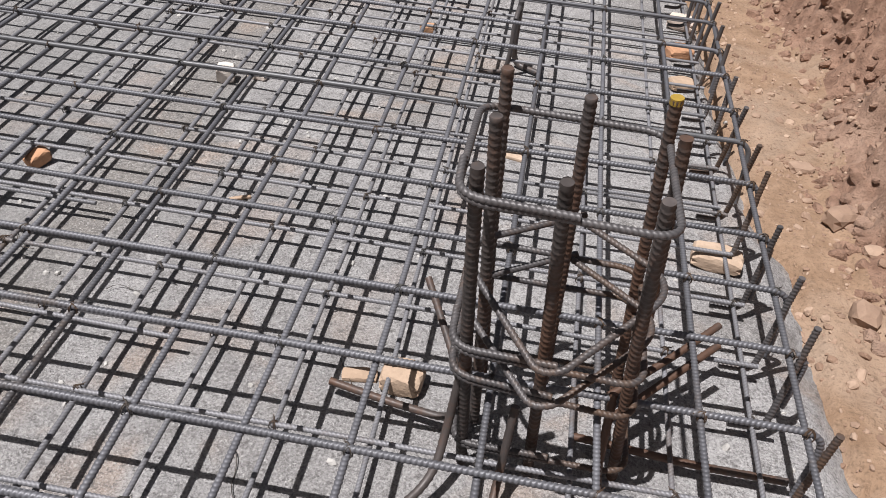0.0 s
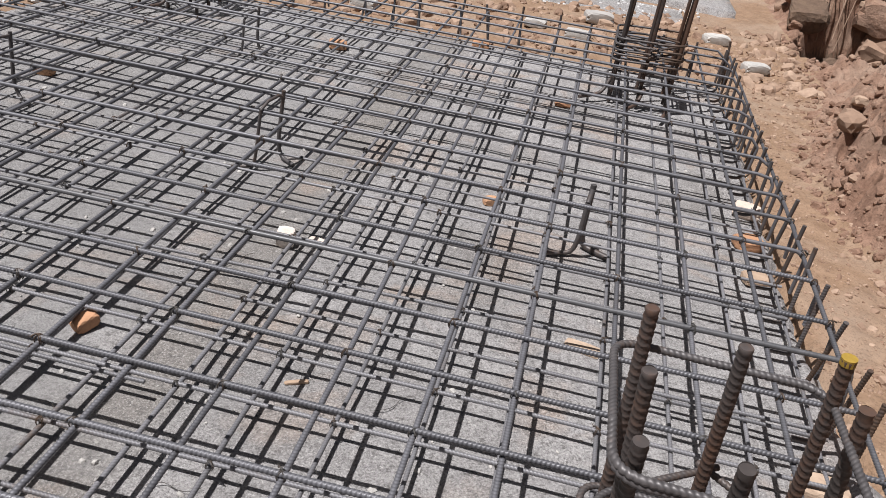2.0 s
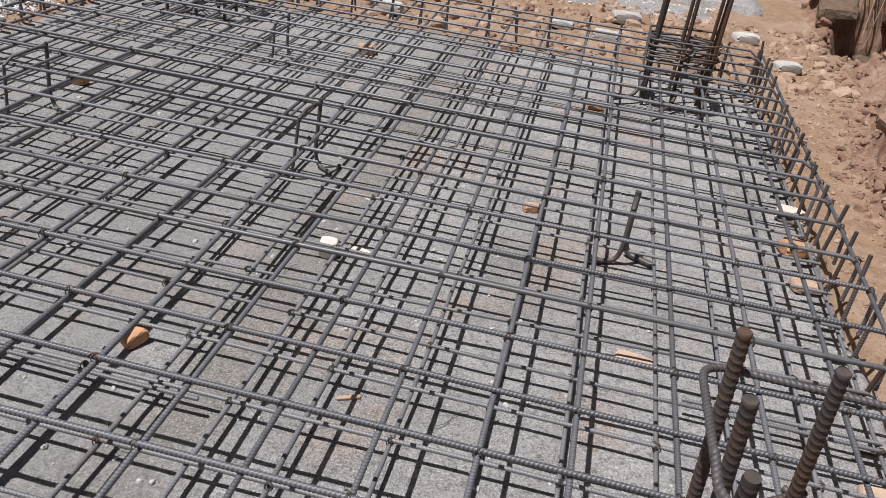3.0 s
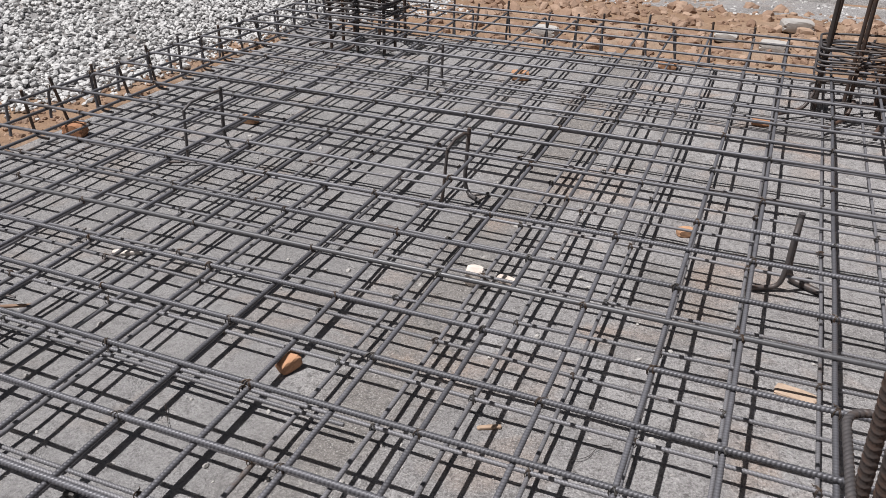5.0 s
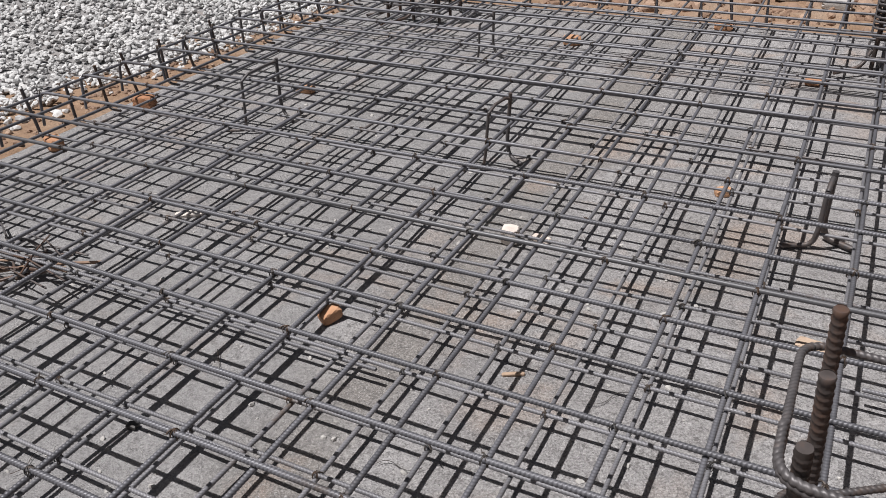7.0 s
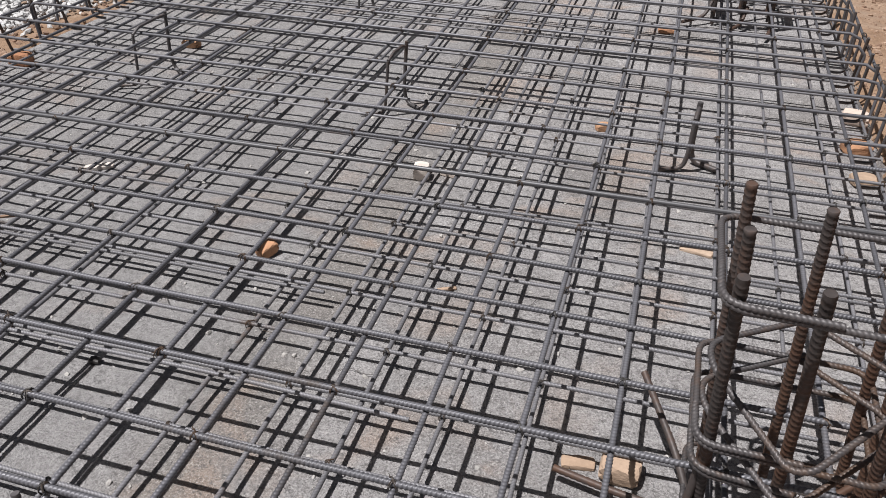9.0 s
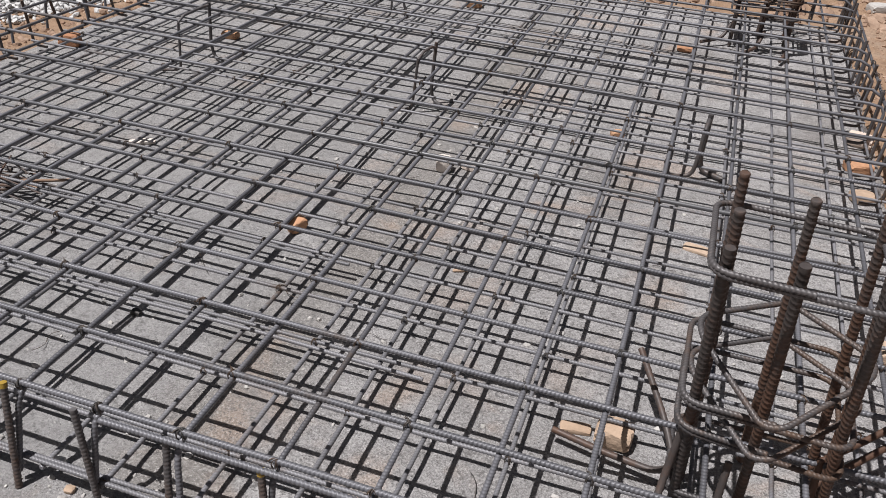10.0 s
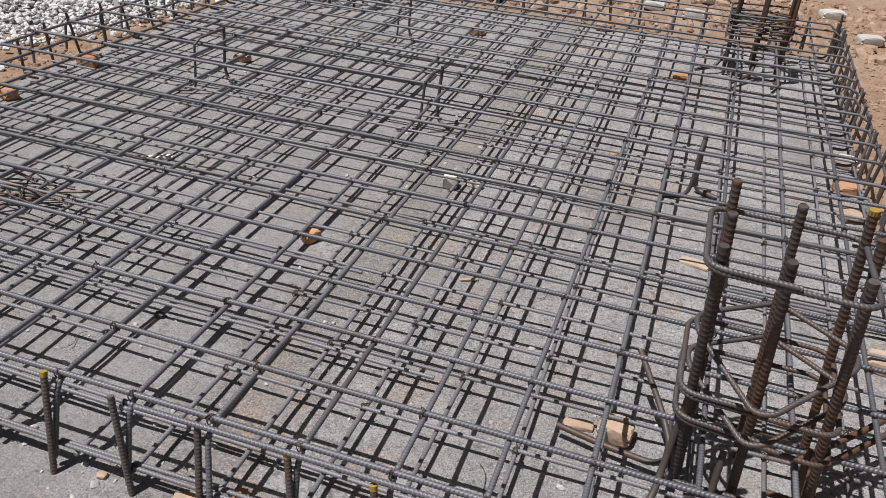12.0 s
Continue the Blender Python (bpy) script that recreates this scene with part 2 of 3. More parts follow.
def smooth_step(a, b, v):
    t = min(1.0, max(0.0, (v - a) / (b - a)))
    return t * t * (3 - 2 * t)


def fbm(x, y, f, seed=0.0):
    return noise.fractal(Vector((x * f, y * f, seed)), 1.0, 2.1, 5)


def toe(y):
    """Where the dug bank begins beside the raft."""
    line = 1.27 + 0.11 * smooth_step(1.8, 3.4, y) - 0.10 * smooth_step(3.3, 3.9, y) + 0.36 * smooth_step(4.2, 6.2, y)
    return line + 0.07 * noise.noise(Vector((y * 1.7, 3.7, 0))) + 0.05 * noise.noise(Vector((y * 4.6, 1.7, 0)))


def slab_edge(y):
    """Where the blinding gives out into the soil beside the bank."""
    return 1.035 + 0.12 * smooth_step(2.6, 2.0, y) + 0.045 * noise.noise(Vector((y * 3.3, 8.1, 0))) + 0.03 * noise.noise(Vector((y * 9.1, 2.1, 0)))


def clods(x, y, f, seed):
    """Rounded lumps with cracks between them, 0 in the cracks to 1 on the lumps."""
    w = 0.25 * noise.noise(Vector((x * f, y * f, seed + 9)))
    d = noise.voronoi(Vector((x * f + w, y * f - w, seed)))[0]
    return smooth_step(0.02, 0.34, d[1] - d[0])


def ground_height(x, y):
    h = -0.012 + 0.014 * fbm(x, y, 2.5) + 0.007 * fbm(x, y, 9, 4)
    inside = smooth_step(0.04, 0.0, max(X0 - 0.08 - x, x - slab_edge(y) + 0.03, -1.2 - y, y - 5.56))
    h = h * (1 - inside) - 0.05 * inside
    # the bank beside the raft
    d = x - toe(y)
    if 0 < d and y < 30:
        rise = 0.52 * smooth_step(-0.05, 0.55, d) + 0.25 * smooth_step(0.6, 2.2, d)
        rise *= 1 - 0.62 * smooth_step(4.0, 5.4, y)
        near = smooth_step(0.0, 0.18, d) * (1 - 0.45 * smooth_step(4.6, 5.6, y))
        crag = 0.16 * abs(fbm(x, y, 2.6, 8)) + 0.07 * fbm(x, y, 7, 2)
        if x < 3.2 and 0.3 < y < 9.0:
            crag += 0.12 * clods(x, y, 4.3, 1) + 0.07 * clods(x, y, 10.0, 4) + 0.03 * clods(x, y, 23.0, 7) - 0.13
        h += rise + crag * near
        # the trench dug behind the bank's pale shoulder
        c = math.hypot((x - 2.25) / 0.62, (y - 7.15 - 0.35 * (x - 2.25)) / 0.95)
        h -= 0.75 * smooth_step(1.0, 0.6, c)
        h += 0.55 * smooth_step(7.7, 8.3, y - 0.3 * (x - 2.0)) * smooth_step(1.75, 2.1, x)
    # behind the raft the soil lifts a little
    if y > 5.3:
        h += 0.04 * smooth_step(5.4, 6.8, y) * smooth_step(-3.5, -2.0, x) + 0.018 * clods(x, y, 7.0, 2) * smooth_step(5.55, 5.75, y) * smooth_step(6.9, 6.5, y)
    # the gravel heap's bed
    g = -3.15 - x
    if g > 0 and y > 1.0:
        h += 0.02 * smooth_step(0.0, 0.6, g)
    return h


def axis(lo, hi, near_lo, near_hi, fine):
    a = list(np.arange(near_lo, near_hi + 1e-6, fine))
    s, v = fine, near_lo
    left, right = [], []
    while v > lo:
        s *= 1.25
        v -= s
        left.append(v)
    s, v = fine, near_hi
    while v < hi:
        s *= 1.25
        v += s
        right.append(v)
    return left[::-1] + a + right


def grid_sheet(name, xs, ys, height, mat):
    nx = len(xs)
    verts = [(x, y, height(x, y)) for y in ys for x in xs]
    faces = [(j * nx + i, j * nx + i + 1, (j + 1) * nx + i + 1, (j + 1) * nx + i) for j in range(len(ys) - 1) for i in range(nx - 1)]
    return mesh_object(name, verts, faces, mat, True)


ground_x = axis(-900, 0.9, -3.6, 0.9, 0.06)[:-1]
ground_x = [x for x in ground_x if x < 0.9] + axis(0.9, 900, 0.9, 2.4, 0.014)
ground = grid_sheet("ground", ground_x, axis(-900, 900, 0.9, 8.4, 0.017), ground_height, M_SOIL)
tagged(ground, "orange sandy soil with pebbles around the concrete base", "ground", kind="structure")
# bank faces take the clay, low trench faces a copy with shade painted in
ground.data.materials.append(M_BANK)
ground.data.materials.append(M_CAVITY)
for f in ground.data.polygons:
    c = f.center
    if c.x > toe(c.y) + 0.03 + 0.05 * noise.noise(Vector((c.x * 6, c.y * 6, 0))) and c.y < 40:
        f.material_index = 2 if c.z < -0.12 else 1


def slab_height(x, y):
    return 0.004 * fbm(x, y, 1.6, 5) + 0.0025 * fbm(x, y, 7, 1) - 0.055 * smooth_step(1.06, 1.20, x + 0.06 * fbm(x, y, 3, 2))


def blinding_slab():
    xs = np.arange(X0 - 0.07, 1.24, 0.03)
    ys = np.arange(-1.6, 5.54, 0.03)
    nx, ny = len(xs), len(ys)
    verts, faces = [], []
    for j, y in enumerate(ys):
        for i, x in enumerate(xs):
            ex = x + 0.05 * fbm(x, y, 2.4, 6) if i == 0 else x if x < 0.9 else 0.9 + (x - 0.9) * (slab_edge(y) - 0.9) / 0.32
            ey = y + (0.05 * fbm(x, y, 2.4, 7) if j == ny - 1 else 0)
            edge = i in (0, nx - 1) or j in (0, ny - 1)
            verts.append((ex, ey, slab_height(x, y) - (0.07 if edge else 0)))
    for j in range(ny - 1):
        for i in range(nx - 1):
            faces.append((j * nx + i, j * nx + i + 1, (j + 1) * nx + i + 1, (j + 1) * nx + i))
    return mesh_object("floor", verts, faces, M_CONCRETE, True)


tagged(blinding_slab(), "rough grey blinding concrete with dusty stains", "floor", kind="structure")

# ---- the reinforcement ----
# each crossbar: y at the gravel side and at the bank side; each lengthwise bar: x at the front and at the back
CROSS = [(0.940, 0.952), (1.140, 1.125), (1.325, 1.328), (1.510, 1.522), (1.711, 1.703), (1.906, 1.890), (2.084, 2.108), (2.268, 2.318), (2.462, 2.492),
         (2.672, 2.722), (2.912, 2.905), (3.125, 3.142), (3.362, 3.338), (3.56, 3.525), (3.765, 3.71), (3.945, 3.94), (4.155, 4.12), (4.37, 4.31), (4.56, 4.52),
         (4.74, 4.71), (4.90, 4.90), (5.10, 5.11), (5.30, 5.30), (5.48, 5.48)]
LONG = [(-2.75, -2.77), (-2.55, -2.59), (-2.35, -2.41), (-2.135, -2.22), (-1.935, -2.0), (-1.75, -1.81), (-1.52, -1.68), (-1.305, -1.46), (-1.135, -1.21), (-0.930, -1.02),
        (-0.745, -0.86), (-0.558, -0.61), (-0.358, -0.44), (-0.165, -0.24), (0.019, -0.005), (0.192, 0.172), (0.392, 0.388), (0.574, 0.59), (0.748, 0.795), (0.924, 0.985)]
LOW_CROSS = [(0.905, 0.915), (1.085, 1.070), (1.285, 1.287), (1.472, 1.498), (1.662, 1.662), (1.872, 1.862), (2.062, 2.052), (2.268, 2.230), (2.33, 2.465), (2.63, 2.62),
             (2.82, 2.79), (3.01, 3.0), (3.2, 3.2), (3.4, 3.4), (3.6, 3.59), (3.8, 3.79), (4.0, 3.98), (4.18, 4.17), (4.37, 4.36), (4.56, 4.55), (4.75, 4.74), (4.94, 4.93),
             (5.13, 5.12), (5.32, 5.31), (5.43, 5.43)]
LOW_LONG = [(-2.64, -2.66), (-2.45, -2.47), (-2.25, -2.29), (-2.04, -2.08), (-1.87, -1.90), (-1.69, -1.71), (-1.495, -1.53), (-1.322, -1.35), (-1.10, -1.13), (-0.888, -1.0),
            (-0.745, -0.77), (-0.548, -0.59), (-0.365, -0.44), (-0.180, -0.20), (0.014, -0.03), (0.195, 0.155), (0.393, 0.387), (0.561, 0.563), (0.742, 0.785), (0.905, 0.965)]
SMOOTH_BAR = 7


def on_bar(ends, u):
    return ends[0] + (ends[1] - ends[0]) * u


def cross_y(ends, x):
    return on_bar(ends, (x - X0) / (X1 - X0))


def long_x(ends, y):
    return on_bar(ends, (y - Y0) / (Y1 - Y0))


rng = random.Random(4)

top_mat = thing("rebar_grid", (-0.9, 3.2, 0), "upper layer of grey ribbed steel reinforcing bars tied in a grid", "reinforcement")
low_mat = thing("rebar_grid", (-0.9, 3.2, 0), "lower layer of grey ribbed reinforcing bars close above the concrete", "reinforcement")

for k, (ya, yb) in enumerate(CROSS):
    j = lambda a: rng.uniform(-a, a)
    xr, xl = X1 + j(0.008), X0 + j(0.02)
    down = 0.05 + abs(j(0.04))
    path = rounded([(xl + 0.01 + j(0.02), ya + j(0.02), down), (xl, ya, TOP_Z), (xr, yb, TOP_Z), (xr - 0.004 + j(0.01), yb + j(0.025), down)], 0.045)
    smooth = k == SMOOTH_BAR
    bar("crossbar", path, 0.0070 if smooth else 0.0066, M_SMOOTH if smooth else M_BAR, top_mat, 0.0088,
        9 if ya < 3.4 else 7, "worn steel bar with shallow ribs" if smooth else "", 0.0007, k + 1, rings=4 if ya < 3.4 and not smooth else 2)
# a second bar lapped along the front edge
bar("lapped_bar", [(-0.72, 0.917, TOP_Z - 0.002), (0.3, 0.920, TOP_Z - 0.001), (0.95, 0.925, TOP_Z - 0.002)], 0.0066, M_BAR, top_mat, 0.0088, 10, "", 0.0007, 60, rings=4)
for k, (xa, xb) in enumerate(LONG):
    j = lambda a: rng.uniform(-a, a)
    yf, yb = Y0 + 0.002 + j(0.006), Y1 + 0.02 + j(0.02)
    path = rounded([(xa + 0.005 + j(0.02), yf - 0.04 + j(0.02), 0.015 + abs(j(0.03))), (xa, yf, TOP_Y_Z), (xb, yb, TOP_Y_Z), (xb + j(0.02), yb + 0.02, 0.03 + abs(j(0.03)))], 0.045)
    bar("lengthwise_bar", path, 0.0064, M_BAR, top_mat, 0.0088, 8, "", 0.0008, 100 + k, rings=4 if xa > -1.8 else 2)
for k, (ya, yb) in enumerate(LOW_CROSS):
    j = lambda a: rng.uniform(-a, a)
    path = [(X0 + 0.005 + j(0.012), ya, LOW_Z), (-0.9, on_bar((ya, yb), 0.5), LOW_Z), (0.945 + j(0.01), yb, LOW_Z)]
    bar("crossbar", path, 0.0054, M_LOW, low_mat, 0.0085, 8, "", 0.001, 200 + k, rings=4 if ya < 2.7 else 2)
# lapped lengths beside some of the lower crossbars
for k, (y, xa, xb) in enumerate(((0.931, -2.70, 0.40), (1.058, -2.70, 0.60), (1.462, -2.72, -0.25), (1.845, -2.72, -0.62), (2.258, 0.45, 0.93))):
    bar("lapped_bar", [(xa, y, LOW_Z + 0.001), ((xa + xb) / 2, y + rng.uniform(-0.006, 0.006), LOW_Z), (xb, y - 0.004, LOW_Z + 0.002)], 0.0054, M_LOW, low_mat, 0.0085, 8, "", 0.002, 400 + k, rings=4 if y < 2.7 else 2)
for k, (xa, xb) in enumerate(LOW_LONG):
    j = lambda a: rng.uniform(-a, a)
    path = [(xa, Y0 - 0.03 + j(0.015), LOW_Y_Z - 0.004), (on_bar((xa, xb), 0.5), 3.2, LOW_Y_Z), (xb, Y1 + 0.03 + j(0.01), LOW_Y_Z)]
    bar("lengthwise_bar", path, 0.0054 if xa > -0.3 else 0.0061, M_LOW, low_mat, 0.0085, 8, "", 0.001, 300 + k, rings=4 if xa > -1.2 else 2)

# rusty starter stubs that stand along the edges, hooked under the lower bars
for k, (ya, yb) in enumerate(LOW_CROSS):
    j = lambda a: rng.uniform(-a, a)
    for x, y, lean in ((X0 - 0.004, ya, -0.006), (0.940, yb, 0.012)):
        into = 0.07 if x < 0 else -0.07
        bar("starter_bar", rounded([(x + into, y + 0.012, 0.03), (x, y + 0.012, 0.03), (x + lean + j(0.01), y + j(0.035), (0.235 if x < 0 else 0.275) + j(0.025))], 0.03), 0.0070, M_LINK, low_mat, 0.0088, 8, "", 0, 0, rings=4 if y < 2.9 else 2)
for k, (xa, xb) in enumerate(LONG):
    j = lambda a: rng.uniform(-a, a)
    top = Vector((xa - 0.026 + j(0.008), Y0 - 0.014 + j(0.012), 0.235 + j(0.02)))
    foot = Vector((xa + 0.002 + j(0.008), Y0 - 0.050 + j(0.01), 0.002))
    bar("starter_bar", [foot, foot.lerp(top, 0.5), top], 0.0074, M_LINK, low_mat, 0.0088, 8, "", 0, 0, rings=4 if xa > -1.6 else 2)
    if k in (9, 12, 13):
        u = (top - foot).normalized()
        bar("paint_mark", [top - u * 0.010, top + u * 0.0015], 0.0082, M_YELLOW, low_mat, 0.0, 9, "yellow paint on the bar end", step=0.03)
    bar("starter_bar", [(xb + j(0.02), Y1 + 0.045, 0.02), (xb + j(0.02), Y1 + 0.05 + j(0.01), 0.26 + j(0.03))], 0.0070, M_LINK, low_mat, 0.0, 7, "", 0, 0, step=0.05)


# ---- columns ----
def column(name, tops, feet, label, height_links, r, mat):
    c = thing(name, (sum(p[0] for p in feet) / len(feet), sum(p[1] for p in feet) / len(feet), 0), label, "column reinforcement")
    for k, (t, f) in enumerate(zip(tops, feet)):
        bar("column_bar", [f, Vector(f).lerp(Vector(t), 0.5) + Vector((rng.uniform(-0.004, 0.004), rng.uniform(-0.004, 0.004), 0)), t], r, mat, c, 0.0125, 12, rings=6)
    return c


FEET = [(0.375, 1.52, 0.01), (0.372, 1.42, 0.01), (0.50, 1.53, 0.01), (0.645, 1.53, 0.01), (0.655, 1.44, 0.01), (0.361, 1.318, 0.01), (0.486, 1.333, 0.01), (0.643, 1.343, 0.01)]
TOPS = [(0.340, 1.503, 0.719), (0.338, 1.375, 0.704), (0.473, 1.500, 0.693), (0.597, 1.490, 0.716), (0.612, 1.418, 0.69), (0.328, 1.246, 0.697), (0.446, 1.251, 0.69), (0.577, 1.242, 0.69)]
near_column = column("column_cage", TOPS, FEET, "rust-brown column starter bars with bent links tied into the steel grid", (), 0.0099, M_COLUMN)


def ring(z, x0, x1, y0, y1, tilt=0.0, corner=0.05):
    m = (x0 + x1) / 2
    pts = [(m, y0, z), (x1, y0, z + tilt), (x1, y1, z + tilt), (x0, y1, z), (x0, y0, z), (m + 0.03, y0 - 0.012, z + 0.01)]
    return rounded(pts, corner)


def column_link(z, x0, x1, y0, y1, dz=(0, 0, 0, 0), corner=0.045):
    """A closed link: front left, front right, back right, back left, with its hooked ends lapped on the front face."""
    fl, fr, br, bl = [(x, y, z + d) for (x, y), d in zip(((x0, y0), (x1, y0), (x1, y1), (x0, y1)), dz)]
    pts = [(x0 + 0.55 * (x1 - x0), y0 - 0.004, z + 0.55 * dz[1] + 0.014), (fl[0], fl[1], fl[2] + 0.008), bl, br, fr, fl, (x0 - 0.002, y0 + 0.09, z + dz[0] + 0.012)]
    bar("link", rounded(pts, corner), 0.0058, M_LINK, near_column, 0.0085, 9, rings=4)


column_link(0.640, 0.305, 0.606, 1.228, 1.530, (0.012, 0.004, -0.006, 0.0))
column_link(0.345, 0.318, 0.628, 1.262, 1.545, (0.0, -0.012, 0.0, 0.01))
column_link(0.275, 0.322, 0.632, 1.272, 1.548, (0.0, -0.03, 0.0, 0.0))
column_link(0.075, 0.338, 0.655, 1.300, 1.555)
for z, dy in ((0.392, 0.0), (0.305, 0.012)):          # the diamond links
    bar("link", rounded([(0.51, 1.545, z + 0.055), (0.325, 1.43, z + 0.045), (0.330, 1.36, z + 0.045), (0.455, 1.205 + dy, z - 0.006), (0.49, 1.205 + dy, z),
                         (0.640, 1.36, z + 0.045), (0.640, 1.42, z + 0.045), (0.48, 1.55, z + 0.05)], 0.07), 0.0058, M_LINK, near_column, 0.0085, 9, rings=4)

FAR_FEET = [(x, y, 0.01) for x in (0.345, 0.49, 0.635) for y in (4.82, 4.96, 5.10) if not (x == 0.49 and y == 4.96)]
FAR_TOPS = [(x + 0.02 + rng.uniform(-0.02, 0.03), y + rng.uniform(-0.02, 0.02), 1.25 + rng.uniform(-0.1, 0.1)) for x, y, z in FAR_FEET]
far_column = column("column_cage", FAR_TOPS, FAR_FEET, "tall dark column starter bars with crowded links at the back corner", (), 0.0099, M_COLUMN)
for z in (0.10, 0.20, 0.24, 0.27, 0.29, 0.32, 0.35):
    bar("link", ring(z, 0.315, 0.665, 4.79, 5.13, rng.uniform(-0.02, 0.02)), 0.0058, M_LINK, far_column, 0.0, 7)
CORNER_FEET = [(x, y, 0.01) for x in (-2.42, -2.24, -2.06) for y in (4.98, 5.13, 5.28) if not (x == -2.24 and y == 5.13)]
CORNER_TOPS = [(x + rng.uniform(-0.02, 0.02), y + rng.uniform(-0.02, 0.02), 0.95 + rng.uniform(-0.1, 0.1)) for x, y, z in CORNER_FEET]
corner_column = column("column_cage", CORNER_TOPS, CORNER_FEET, "dark column starter bars with stacked links at the gravel corner", (), 0.0099, M_COLUMN)
for z in (0.10, 0.20, 0.23, 0.26, 0.29, 0.32, 0.40):
    bar("link", ring(z, -2.45, -2.03, 4.95, 5.31, rng.uniform(-0.02, 0.02)), 0.0058, M_LINK, corner_column, 0.0, 7)
for cage, zs in ((far_column, (0.285, 0.32)), (corner_column, (0.245, 0.31))):
    x, y = cage.location.x, cage.location.y
    for z in zs:
        bar("link", rounded([(x, y - 0.2, z), (x + 0.2, y, z + 0.02), (x, y + 0.2, z), (x - 0.2, y, z + 0.02), (x + 0.02, y - 0.2, z + 0.01)], 0.08), 0.0058, M_LINK, cage, 0.0, 7)
# bent feet of the starter bars
for path in (
    [(0.079, 1.428, 0.040), (0.20, 1.405, 0.036), (0.315, 1.385, 0.040), (0.345, 1.375, 0.075), (0.350, 1.37, 0.20)],
    [(0.232, 1.640, 0.165), (0.318, 1.47, 0.110), (0.352, 1.40, 0.06), (0.356, 1.35, 0.03)],
    [(0.345, 1.30, 0.33), (0.330, 1.29, 0.14), (0.318, 1.225, 0.06), (0.24, 1.13, 0.035), (0.20, 1.06, 0.03)],
    [(0.62, 1.46, 0.10), (0.74, 1.56, 0.135), (0.835, 1.655, 0.155)],
    [(0.62, 1.40, 0.10), (0.74, 1.51, 0.135), (0.828, 1.598, 0.150)],
    [(0.56, 1.40, 0.036), (0.80, 1.385, 0.032), (0.967, 1.386, 0.03)],
    [(0.44, 1.30, 0.20), (0.43, 1.24, 0.05), (0.42, 1.12, 0.03)],
    [(0.60, 1.33, 0.24), (0.60, 1.27, 0.06), (0.66, 1.17, 0.03)],
):
    bar("bent_foot", rounded(path, 0.05), 0.0078, M_COLUMN, near_column, 0.013, 8)
for k in (3,):                 # paint daubed on a cut end
    t, f = Vector(TOPS[k]), Vector(FEET[k])
    u = (t - f).normalized()
    bar("paint_mark", [t - u * 0.010, t + u * 0.001], 0.0108, M_YELLOW, near_column, 0.0, 10, "yellow paint on the bar end", step=0.03)
for cage in (far_column, corner_column):
    for path in ([(-0.16, -0.1, 0.12), (-0.19, -0.14, 0.045), (-0.30, -0.22, 0.03)], [(0.14, -0.14, 0.12), (0.16, -0.19, 0.04), (0.12, -0.36, 0.03)],
                 [(0.02, -0.15, 0.12), (0.0, -0.2, 0.04), (-0.1, -0.38, 0.03)]):
        o = Vector((cage.location.x, cage.location.y, 0))
        bar("bent_foot", rounded([o + Vector(p) for p in path], 0.05), 0.0095, M_COLUMN, cage, 0.0, 8)


# ---- tie wires at the crossings ----
def tie_mesh():
    """Two strands of wire wound crosswise over a crossing, their twisted ends pressed down beside it."""
    verts, faces = [], []

    def add(path, r=0.0012):
        v, f = bar_data(path, r, 0.0, 5, 0.006)
        o = len(verts)
        verts.extend(v)
        faces.extend([[i + o for i in q] for q in f])
    a = 0.0082
    for sgn in (1, -1):
        for off in (-0.0012, 0.0013):
            add([(a * math.cos(t) + off, sgn * (a * math.cos(t) - off), 0.001 + 0.0152 * math.sin(t)) for t in np.linspace(-0.9, math.pi + 0.9, 14)])
    add([(0.002, -0.001, 0.0155), (0.007, 0.003, 0.0160), (0.0115, 0.006, 0.0135), (0.014, 0.0095, 0.0095)], 0.0021)
    add([(0.013, 0.009, 0.0105), (0.0165, 0.012, 0.011), (0.019, 0.0125, 0.0135)], 0.0010)
    me = bpy.data.meshes.new("tie_wire")
    me.from_pydata(verts, [], faces)
    me.materials.append(M_WIRE)
    return me


TIE = tie_mesh()


def tie(parent, x, y, z, turn, scale=1.0):
    ob = new("tie_wire", TIE)
    ob.parent = parent
    ob.matrix_parent_inverse = parent.matrix_basis.inverted()
    ob.matrix_basis = Matrix.Translation((x, y, z)) @ pose(0, 0, 0, 0, 0, turn) @ Matrix.Scale(scale, 4)
    return ob


count = 0
for i, c in enumerate(CROSS):
    for k, q in enumerate(LONG):
        x = long_x(q, c[1])
        y = cross_y(c, x)
        edge = x > 0.9 or y < 1.0 or x < -2.6
        if y > 4.3 or not (edge or (i + k) % 2 == 0) or count >= 290:
            continue
        tie(top_mat, x, y, TOP_Y_Z + 0.006, rng.choice((0, 90, 180, 270)) + rng.uniform(-25, 25), rng.uniform(0.8, 1.0))
        count += 1
count = 0
for i, c in enumerate(LOW_CROSS):
    for k, q in enumerate(LOW_LONG):
        x = long_x(q, c[1])
        y = cross_y(c, x)
        if y > 3.6 or (i + k) % 2 or count >= 150:
            continue
        tie(low_mat, x, y, LOW_Y_Z + 0.006, rng.choice((0, 90, 180, 270)) + rng.uniform(-25, 25), rng.uniform(0.75, 0.9))
        count += 1
